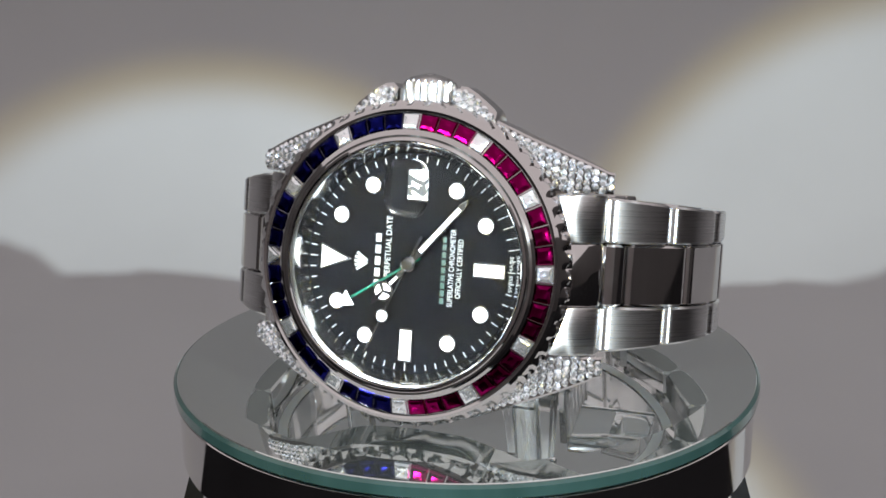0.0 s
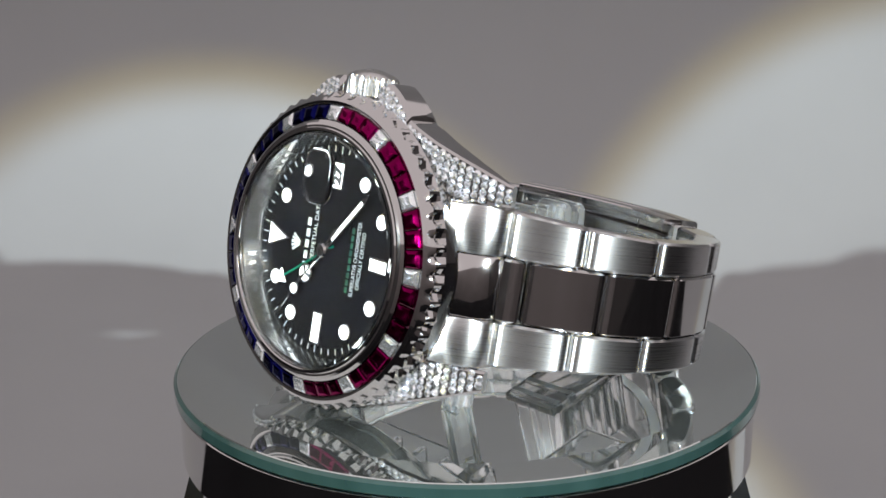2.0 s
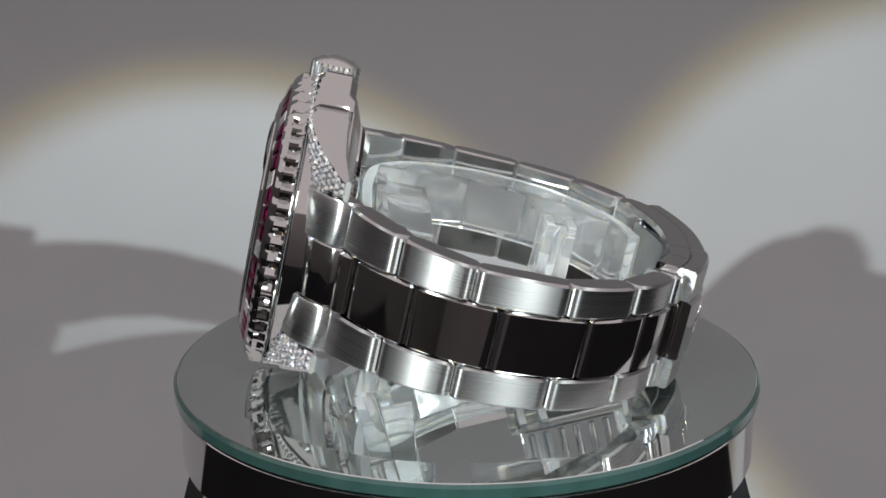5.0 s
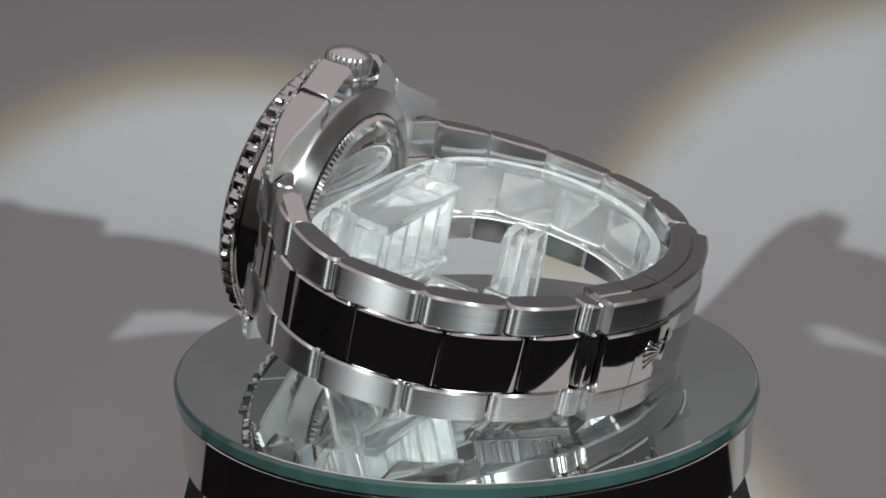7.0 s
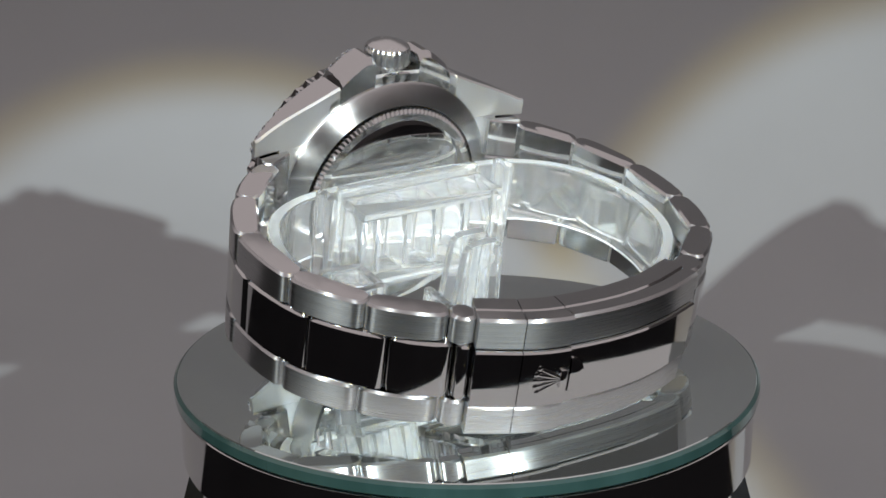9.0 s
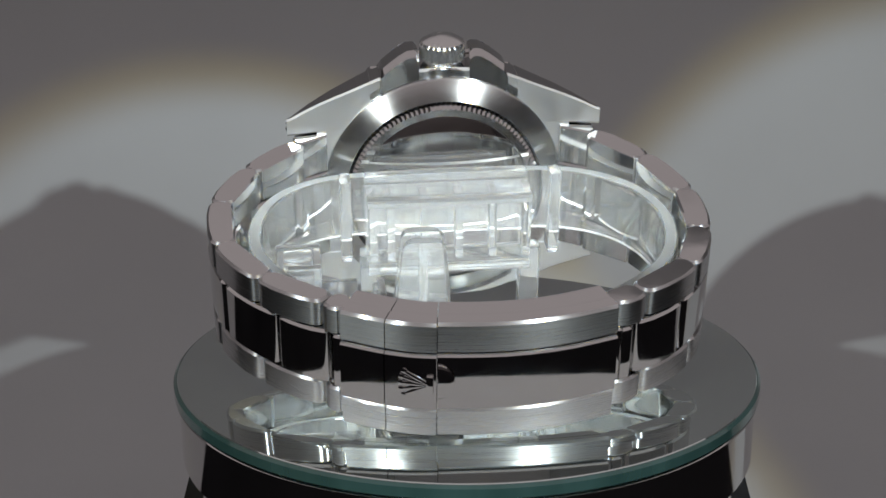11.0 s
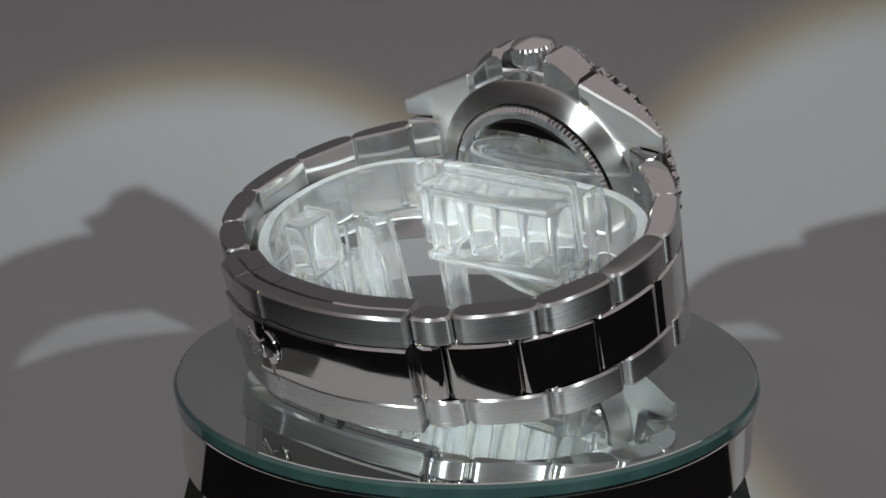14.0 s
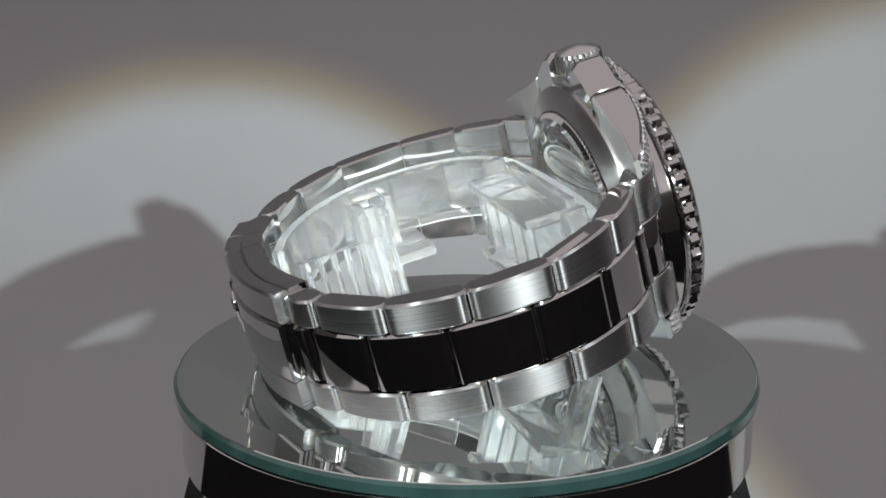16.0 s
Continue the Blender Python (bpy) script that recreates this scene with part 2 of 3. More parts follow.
def chamfered(x, y0, y1, z0, z1, c):
    pts = ((y0 + c, z0), (y1 - c, z0), (y1, z0 + c), (y1, z1 - c), (y1 - c, z1), (y0 + c, z1), (y0, z1 - c), (y0, z0 + c))
    return [V(x, y, z) for y, z in pts]


def case():
    bm = bmesh.new()
    lugs = []
    xs = [-19.0 + 38.0 * k / 48 for k in range(49)]
    trim = [(x, lerp_table(CASE_EDGE, abs(x)) - (0.3 if abs(x) > 11.5 else 0.0)) for x in xs]
    loft(bm, [chamfered(x, lerp_table(LUG_TOP, abs(x)) + 0.15, lerp_table(LUG_BACK, abs(x)) - 0.1, -w, w, 0.35) for x, w in trim])
    for sx in (-1, 1):
        for sz in (-1, 1):
            rings = []
            for k in range(19):
                x = 11.0 + 12.4 * k / 18
                zs = sorted((sz * 10.15, sz * (lerp_table(CASE_EDGE, x) + 0.05)))
                rings.append(chamfered(sx * x, lerp_table(LUG_TOP, x), lerp_table(LUG_BACK, x), zs[0], zs[1], 0.3))
            lugs.append(loft(bmesh.new(), rings))
    body = wpart("case", bm, polished, "polished steel case with pointed lugs", 30)
    wpart("mid_ring", revolve_y([(15, 1.25), (19.3, 1.25), (19.6, 1.55), (19.6, 6.0), (19.3, 6.4), (15, 6.4)], 128), polished, "", 30, body)
    for lug in lugs:
        wpart("lug", lug, polished, "", 30, body)
    # shoulders on both sides of the crown
    for sx in (-1, 1):
        bm = bmesh.new()
        rings = []
        for u, top in ((3.75, 21.7), (4.4, 22.3), (5.4, 22.2), (6.6, 21.5), (7.8, 20.6), (8.9, 19.7), (9.3, 19.2), (9.5, 18.6)):
            rings.append(chamfered(sx * u, 1.25, 6.6, 15.0, top, 0.9))
        loft(bm, rings)
        wpart("crown_guard", bm, polished, "", 30, body)
    # back: flat ring, coin-edged ring, domed centre
    wpart("caseback_ring", revolve_y([(18.2, 6.3), (18.2, 6.9), (17.9, 7.2), (15.0, 8.2), (14.9, 6.3)], 128), satin, "brushed steel ring", 35, body)
    bm = bmesh.new()
    rings = []
    for k in range(240):
        a = math.tau * k / 240
        d = 0.28 if k % 2 else 0.0
        rings.append([V(r * math.sin(a), y, r * math.cos(a)) for r, y in ((14.8 - d, 7.4), (14.7 - d, 8.5), (14.2 - d, 9.0), (13.0, 9.1), (13.0, 7.4))])
    loft(bm, rings, closed=True)
    wpart("fluted_ring", bm, polished, "coin-edged steel ring", 25, body)
    wpart("caseback", revolve_y([(0, 9.9), (5, 9.75), (9, 9.4), (12, 8.9), (13.1, 8.5), (13.2, 7.6)], 96), polished, "domed polished steel back", 35, body)
    return body


CASE = case()


def bezel():
    bm = bmesh.new()
    n, rings = 56, []
    for k in range(n * 8):
        a = math.tau * k / (n * 8)
        q = (k % 8) / 8.0
        d = max(0.0, 1.0 - abs(q - 0.5) / 0.44)
        rr = 20.35 - 0.95 * d
        prof = ((15.05, -2.2), (15.05, -3.05), (15.25, -3.25), (15.55, -3.2), (15.7, -3.0), (15.95, -3.0), (16.25, -2.85), (16.6, -2.55), (16.65, -2.15), (18.75, -1.4), (18.8, -1.75), (19.1, -1.85), (19.55, -1.5),
                (19.85 - 0.15 * d, -1.15), (20.3 - 0.5 * d, -0.75), (rr, -0.1), (20.35 - 0.55 * d, 0.5), (20.35 - 0.1 * d, 0.85), (20.1, 1.05), (19.2, 1.2), (15.05, 1.2))
        rings.append([V(r * math.sin(a), y, r * math.cos(a)) for r, y in prof])
    loft(bm, rings, closed=True)
    bz = wpart("bezel", bm, polished, "notched polished steel bezel ring", 14)
    meshes = {}

    def gem(kind, width, name, material):
        if kind in meshes:
            return meshes[kind]
        bm = bmesh.new()
        w = radians(width) / 2
        if kind == "triangle":
            base = [(16.75, -w * 0.15), (16.75, w * 0.15), (18.62, w * 1.25), (18.62, -w * 1.25)]
        else:
            base = [(16.75, -w), (16.75, w), (18.62, w), (18.62, -w)]
        top = [(17.7 + (r - 17.7) * 0.5, t * 0.5) for r, t in base]

        def at(r, t, h):
            y = -2.15 + (r - 16.65) * 0.356
            return V(r * math.sin(t), y - h, r * math.cos(t))
        mid = [(17.7 + (r - 17.7) * 0.84, t * 0.86) for r, t in base]
        loft(bm, [[at(r, t, -0.1) for r, t in base], [at(r, t, 0.3) for r, t in base], [at(r, t, 0.52) for r, t in mid], [at(r, t, 0.62) for r, t in top]])
        meshes[kind] = finish(bm, name, material, 5)
        return meshes[kind]

    for k in range(12):
        a0 = hour(k) - radians(1.15)
        kind = "triangle" if k == 0 else "white"
        spots = [(a0, gem(kind, 6.6, "white_baguette", diamond), "white_baguette")]
        for j in range(3):
            blue = k >= 9 or k < 3
            spots.append((a0 + radians(7.4 + 7.6 * j), gem("blue", 7.2, "blue_baguette", sapphire) if blue else gem("red", 7.2, "red_baguette", ruby), "blue_baguette" if blue else "red_baguette"))
        for a, me, nm in spots:
            ob = part(nm, me, None, bz)
            ob.matrix_basis = pose(0, 0, 0, 0, math.degrees(a), 0)
    return bz


BEZEL = bezel()


def text_mesh(words, size, length=None, weight=0.0):
    cu = bpy.data.curves.new("lettering", "FONT")
    cu.body, cu.size, cu.align_x, cu.align_y, cu.extrude = words, size * MM, "CENTER", "CENTER", 0.00002
    cu.offset = weight * MM
    ob = bpy.data.objects.new("lettering", cu)
    scene.collection.objects.link(ob)
    bpy.context.view_layer.update()
    me = bpy.data.meshes.new_from_object(ob.evaluated_get(bpy.context.evaluated_depsgraph_get()))
    bpy.data.objects.remove(ob)
    if length:
        xs = [v.co.x for v in me.vertices]
        k = length * MM / (max(xs) - min(xs))
        for v in me.vertices:
            v.co.x *= k
    return me


def dial():
    d = wpart("dial", revolve_y([(0, 0.1), (14.1, 0.1), (14.1, 0.5), (0, 0.5)], 96), dial_black, "glossy black dial")
    # flange between dial and crystal
    wpart("rehaut", revolve_y([(13.75, 0.08), (13.8, -0.1), (14.7, -2.3), (15.1, -2.35), (15.1, 0.4), (13.75, 0.4)], 128), rehaut_steel, "engraved steel inner ring", 35, d)
    # engraved letters round the inner ring, as plain bars
    for k in range(72):
        if k % 6 == 5:
            continue
        a, w = math.tau * (k + 0.3) / 72, radians(1.15)
        bm = bmesh.new()
        rings = [[V(r * math.sin(t), y, r * math.cos(t)) for r, y in ((14.02, -0.75), (14.36, -1.6), (14.46, -1.6), (14.12, -0.75))] for t in (a - w, a + w)]
        loft(bm, rings)
        wpart("engraved_bar", bm, engraved, "", 35, d)
    for k in range(60):
        long = 0.95 if k % 5 == 0 else 0.75
        a = math.tau * k / 60
        bm = bmesh.new()
        prism_y(bm, turned([(13.45 - long, -0.06), (13.45 - long, 0.06), (13.45, 0.06), (13.45, -0.06)], a), 0.06, 0.1)
        wpart("minute_mark", bm, white_print, "", 35, d)
    for k in range(12):
        a = hour(k)
        if k == 3:
            continue
        if k == 0:
            out = turned([(12.0, -1.75), (12.0, 1.75), (7.7, 0.0)], a)
            inn = turned([(11.8, -1.45), (11.8, 1.45), (8.3, 0.0)], a)
        elif k in (6, 9):
            out = turned([(8.1, -0.95), (8.1, 0.95), (12.3, 0.95), (12.3, -0.95)], a)
            inn = turned([(8.3, -0.75), (8.3, 0.75), (12.1, 0.75), (12.1, -0.75)], a)
        else:
            cx, cz = turned([(10.9, 0)], a)[0]
            out, inn = disc_outline(cx, cz, 1.12, 32), disc_outline(cx, cz, 0.95, 32)
        bm = bmesh.new()
        prism_y(bm, out, -0.25, 0.1, 0.05)
        mk = wpart("hour_marker", bm, polished, "steel framed marker", 35, d)
        bm = bmesh.new()
        prism_y(bm, inn, -0.32, -0.2, 0.04)
        wpart("lume_fill", bm, lume, "white filled marker", 35, d)
    # printed words read upwards, as twelve o'clock lies to the side
    TX = Matrix(((0, -1, 0, 0), (0, 0, -1, 0), (1, 0, 0, 0), (0, 0, 0, 1)))
    for words, size, length, x, z in (("PERPETUAL DATE", 1.05, 7.6, -3.05, 1.9), ("SUPERLATIVE CHRONOMETER", 0.95, 9.6, 5.35, -0.1),
                                      ("OFFICIALLY CERTIFIED", 0.95, 7.3, 6.35, -0.1), ("SWISS MADE", 0.62, 4.4, 12.95, -0.2)):
        me = text_mesh(words, size, length)
        me.materials.append(white_print)
        part("printed_words", me, None, d, "white printed words", Matrix.Translation(V(x, 0.05, z)) @ TX)
    # maker's name and model name as plain bars, the emblem as a plain fan
    for j in range(5):
        bm = bmesh.new()
        z0 = -3.4 + 1.45 * j
        prism_y(bm, [(-4.75, z0), (-4.75, z0 + 1.05), (-4.05, z0 + 1.05), (-4.05, z0)], 0.05, 0.1)
        wpart("name_bar", bm, white_print, "white printed bar", 35, d)
    for j in range(9):
        bm = bmesh.new()
        z0 = -4.6 + 0.95 * j
        prism_y(bm, [(4.0, z0), (4.0, z0 + 0.7), (4.5, z0 + 0.7), (4.5, z0)], 0.05, 0.1)
        wpart("model_bar", bm, green_print, "green printed bar", 35, d)
    for j in range(5):
        bm = bmesh.new()
        a = radians(-90 + (j - 2) * 17)
        prism_y(bm, [(-5.6 + u, -0.2 + v) for u, v in turned([(0.2, -0.16), (0.2, 0.16), (1.9, 0.17), (1.9, -0.17)], a)], 0.05, 0.1)
        wpart("emblem_bar", bm, white_print, "white printed emblem", 35, d)
    # date window under the lens
    bm = bmesh.new()
    box_mm(bm, -1.0, 1.0, -0.02, 0.3, 7.9, 11.5, 0.1)
    wpart("date_frame", bm, rehaut_steel, "steel date window frame", 35, d)
    bm = bmesh.new()
    box_mm(bm, -0.82, 0.82, -0.1, 0.1, 8.1, 11.3)
    wpart("date_disc", bm, date_white, "white date disc", 35, d)
    me = text_mesh("27", 2.0, 2.6, 0.12)
    me.materials.append(black_print)
    part("date_numeral", me, None, d, "black date numeral", Matrix.Translation(V(0.0, -0.13, 9.7)) @ TX)
    return d


DIAL = dial()


def crystal():
    bm = revolve_y([(0, -3.4), (14.55, -3.4), (14.95, -3.2), (14.98, -3.08), (0, -3.08)], 96)
    c = wpart("crystal", bm, crystal_glass, "clear flat sapphire crystal", 4)
    c.visible_shadow = False
    bm = bmesh.new()
    rings = []
    for h, s in ((0.0, 1.0), (0.35, 0.97), (0.75, 0.8), (0.95, 0.5), (1.0, 0.15)):
        ring = []
        for k in range(32):
            a = math.tau * k / 32
            ca, sa = math.cos(a), math.sin(a)
            x = 2.9 * s * math.copysign(abs(ca) ** 0.6, ca)
            z = 9.5 + 3.6 * s * math.copysign(abs(sa) ** 0.6, sa)
            ring.append(V(x, -3.42 - h * 0.55, z))
        rings.append(ring)
    loft(bm, rings)
    lens = wpart("date_lens", bm, lens_glass, "bulging clear date lens", 60, c)
    lens.visible_shadow = False
    return c


crystal()


def hand(name, outline, fill, a, y, material, label):
    bm = bmesh.new()
    prism_y(bm, turned(outline, a), y - 0.12, y, 0.04)
    h = wpart(name, bm, material, label)
    if fill:
        bm = bmesh.new()
        prism_y(bm, turned(fill, a), y - 0.15, y - 0.1)
        wpart("lume_strip", bm, lume, "white hand filling", 35, h)
    return h


def hands_of_watch():
    a = radians(221.5)
    hr = hand("hour_pointer", [(-1.2, -0.25), (-1.2, 0.25), (3.7, 0.3), (3.7, -0.3)], [(1.0, -0.12), (1.0, 0.12), (3.6, 0.16), (3.6, -0.16)], a, -0.45, polished, "steel hour pointer with round tip")
    bm = bmesh.new()
    cx, cz = turned([(4.9, 0)], a)[0]
    prism_y(bm, disc_outline(cx, cz, 1.3, 28), -0.57, -0.45, 0.05)
    tip = turned([(5.9, -0.5), (5.9, 0.5), (7.3, 0.0)], a)
    prism_y(bm, tip, -0.57, -0.45)
    wpart("hour_ring", bm, polished, "", 35, hr)
    for j in range(3):
        bm = bmesh.new()
        q = [(0.15 + 0.9 * math.cos(t), 0.9 * math.sin(t)) for t in [radians(-52 + 104 * i / 8) for i in range(9)]]
        pts = [(0.18, 0.0)] + q
        b = radians(60 + 120 * j)
        pts = [(4.9 + u * math.cos(b) - v * math.sin(b), u * math.sin(b) + v * math.cos(b)) for u, v in pts]
        prism_y(bm, turned(pts, a), -0.61, -0.55)
        wpart("lume_sector", bm, lume, "white ring filling", 35, hr)
    hand("minute_pointer", [(-2.2, -0.2), (-2.2, 0.2), (0.8, 0.32), (2.0, 0.48), (9.8, 0.48), (11.3, 0.0), (9.8, -0.48), (2.0, -0.48), (0.8, -0.32)],
         [(2.2, -0.28), (2.2, 0.28), (9.6, 0.28), (9.6, -0.28)], radians(40.4), -0.85, polished, "steel sword-shaped minute pointer")
    g = hand("second_time_zone_pointer", [(-1.5, -0.16), (-1.5, 0.16), (9.4, 0.16), (9.4, -0.16)], None, radians(237.4), -0.25, green_paint, "green pointer with white triangle tip")
    bm = bmesh.new()
    prism_y(bm, turned([(9.1, -1.05), (9.1, 1.05), (11.3, 0.0)], radians(237.4)), -0.42, -0.28)
    wpart("pointer_tip", bm, lume, "white triangle tip", 35, g)
    # sweep second pointer, turned by its own keys
    bm = bmesh.new()
    prism_y(bm, [(-0.22, -3.9), (0.22, -3.9), (0.09, 0), (0.05, 12.6), (-0.05, 12.6), (-0.09, 0)], -1.2, -1.12)
    sec = wpart("seconds_pointer", bm, polished, "thin steel seconds pointer with white dot")
    bm = bmesh.new()
    prism_y(bm, disc_outline(0, 7.3, 0.85, 28), -1.24, -1.12, 0.04)
    wpart("dot_rim", bm, polished, "", 35, sec)
    bm = bmesh.new()
    prism_y(bm, disc_outline(0, 7.3, 0.68, 28), -1.28, -1.2)
    wpart("dot_fill", bm, lume, "white dot", 35, sec)
    wpart("pointer_hub", revolve_y([(0, -1.45), (0.7, -1.4), (0.95, -1.15), (0.95, 0.1), (0, 0.1)], 32), polished, "domed steel hub")
    return sec


SECONDS = hands_of_watch()


def winding_crown():
    bm = bmesh.new()
    n, rings = 24, []
    cy = 3.4
    prof = ((2.6, 19.4), (3.1, 20.0), (3.4, 20.3), (3.4, 22.35), (3.15, 22.75))
    for k in range(n * 4):
        a = math.tau * k / (n * 4)
        d = (0, 0.1, 0.36, 0.1)[k % 4]
        rings.append([V((r - (d if 0 < i < 4 else 0)) * math.sin(a), cy + (r - (d if 0 < i < 4 else 0)) * math.cos(a), z) for i, (r, z) in enumerate(prof)] + [V(2.5 * math.sin(a), cy + 2.5 * math.cos(a), 23.15), V(1.5 * math.sin(a), cy + 1.5 * math.cos(a), 23.45), V(0.6 * math.sin(a), cy + 0.6 * math.cos(a), 23.66), V(0.01 * math.sin(a), cy + 0.01 * math.cos(a), 23.68), V(0.01 * math.sin(a), cy + 0.01 * math.cos(a), 19.4)])
    loft(bm, rings, closed=True)
    return wpart("winding_crown", bm, crown_steel, "fluted steel winding crown", 25)


winding_crown()


def brilliant(r=0.54, h=0.38):
    bm = bmesh.new()
    n = 8
    low = [V(r * math.cos(math.tau * k / n), 0.1, r * math.sin(math.tau * k / n)) for k in range(n)]
    mid = [V(r * math.cos(math.tau * k / n), -0.06, r * math.sin(math.tau * k / n)) for k in range(n)]
    top = [V(0.56 * r * math.cos(math.tau * (k + 0.5) / n), -h, 0.56 * r * math.sin(math.tau * (k + 0.5) / n)) for k in range(n)]
    a, b, c = ([bm.verts.new(p) for p in ring] for ring in (low, mid, top))
    for k in range(n):
        j = (k + 1) % n
        bm.faces.new((a[k], a[j], b[j], b[k]))
        bm.faces.new((b[k], b[j], c[k]))
        bm.faces.new((b[j], c[j], c[k]))
    bm.faces.new(c)
    return finish(bm, "diamond", diamond, 5)


def pave():
    """Round stones set on the lugs and crown shoulders."""
    me = brilliant()
    rnd = random.Random(7)

    def put(x, y, z, slope):
        ob = part("diamond", me, None, CASE)
        s = rnd.uniform(0.88, 1.08)
        ob.matrix_basis = Matrix.Translation(V(x, y, z)) @ pose(0, 0, 0, rnd.uniform(-20, 20), rnd.uniform(0, 45), slope + rnd.uniform(-20, 20)) @ Matrix.Diagonal((s, s, s, 1))

    for sx in (-1, 1):
        for sz in (-1, 1):
            x = 9.0
            while x < 23.2:
                top = lerp_table(CASE_EDGE, x)
                rows = max(3, int((top - 10.2) / 0.86))
                for j in range(rows):
                    z = top - 0.8 - 0.86 * j
                    if math.hypot(x, z) < 19.7 or z < 10.35:
                        continue
                    y = lerp_table(LUG_TOP, x)
                    dy = lerp_table(LUG_TOP, x + 0.4) - lerp_table(LUG_TOP, x - 0.4)
                    put(sx * x, y - 0.03, sz * z, sx * math.degrees(math.atan2(dy, 0.8)))
                x += 0.88
        for u in (4.4, 5.25, 6.1, 6.95, 7.8, 8.6):
            for j in range(5):
                z = lerp_table(((3.75, 21.9), (5.6, 22.0), (7.0, 20.9), (8.4, 19.5), (9.6, 18.3)), u) - 0.55 - 0.84 * j
                if math.hypot(u, z) > 19.8:
                    put(sx * u, 1.23, z, 0)


# ---- bracelet
RIGHT = ((22.7, 7.6), (30.2, 14.3), (34.7, 23.5), (34.0, 35.6), (28.4, 44.8), (20.3, 51.2), (17.2, 53.0))
LEFT = ((-22.9, 7.8), (-30.0, 14.5), (-34.1, 24.5), (-33.5, 35.8), (-29.3, 45.6), (-20.8, 52.4), (-16.0, 54.9))
CLASP = ((17.3, 53.3), (11.6, 56.0), (6.4, 57.3), (-1.8, 57.9), (-9.0, 57.2), (-15.9, 55.3))


class Track:
    """A smooth line through points, by its length."""

    def __init__(self, pts):
        p = [Vector(q) for q in pts]
        ext = [p[0] * 2 - p[1]] + p + [p[-1] * 2 - p[-2]]
        self.pts, self.knots, total = [p[0]], [0.0], 0.0
        for i in range(1, len(ext) - 2):
            a, b, c, d = ext[i - 1:i + 3]
            for k in range(1, 17):
                t = k / 16
                q = 0.5 * (2 * b + (c - a) * t + (2 * a - 5 * b + 4 * c - d) * t * t + (3 * b - a - 3 * c + d) * t ** 3)
                total += (q - self.pts[-1]).length
                self.pts.append(q)
                self.knots.append(total)
        self.joints = [self.knots[16 * i] for i in range(len(p))]
        self.length = total

    def at(self, s):
        if s <= 0:
            d = (self.pts[1] - self.pts[0]).normalized()
            return self.pts[0] + d * s
        if s >= self.length:
            d = (self.pts[-1] - self.pts[-2]).normalized()
            return self.pts[-1] + d * (s - self.length)
        for i in range(1, len(self.knots)):
            if s <= self.knots[i]:
                f = (s - self.knots[i - 1]) / (self.knots[i] - self.knots[i - 1])
                return self.pts[i - 1].lerp(self.pts[i], f)


def half_width(s):
    return lerp_table(((0, 9.75), (8, 9.1), (20, 8.35), (40, 7.95), (60, 7.8)), s)


def link(bm, p0, p1, inward, z0, z1, thick, gap=0.18, bulge=0.3, chamfer=0.3, end=1.1):
    """One link: a slab with round ends between two points of the loop, from z0 to z1 (each a pair: at its start and end)."""
    d = p1 - p0
    n = d.length
    d = d / n
    m = Vector((-d.y, d.x))
    if m.dot(inward) < 0:
        m = -m
    a, b = gap, n - gap
    side = [(a + end * (1 - math.sin(math.pi / 2 * k / 4)), end * 0.9 * (1 - math.cos(math.pi / 2 * k / 4))) for k in range(5)]
    outer = [(b - (u - a), v) for u, v in side[::-1]] + [(n * f, -bulge * math.sin(math.pi * f)) for f in (0.7, 0.5, 0.3)] + side
    inner = [(a, thick - 0.8), (a + 0.8, thick), (b - 0.8, thick), (b, thick - 0.8)]
    outline = outer + inner

    def ring(zf, c):
        out = []
        for u, v in outline:
            f = u / n
            uu = u + (c if u < n / 2 else -c)
            vv = v + (c if v < thick / 2 else -c)
            q = p0 + d * uu + m * vv
            out.append(V(q.x, q.y, zf[0] + (zf[1] - zf[0]) * f))
        return out
    lo0, lo1 = z0, (z0[0] + chamfer, z0[1] + chamfer)
    hi1, hi0 = (z1[0] - chamfer, z1[1] - chamfer), z1
    return loft(bm, [ring(lo0, chamfer), ring(lo1, 0), ring(hi1, 0), ring(hi0, chamfer)])


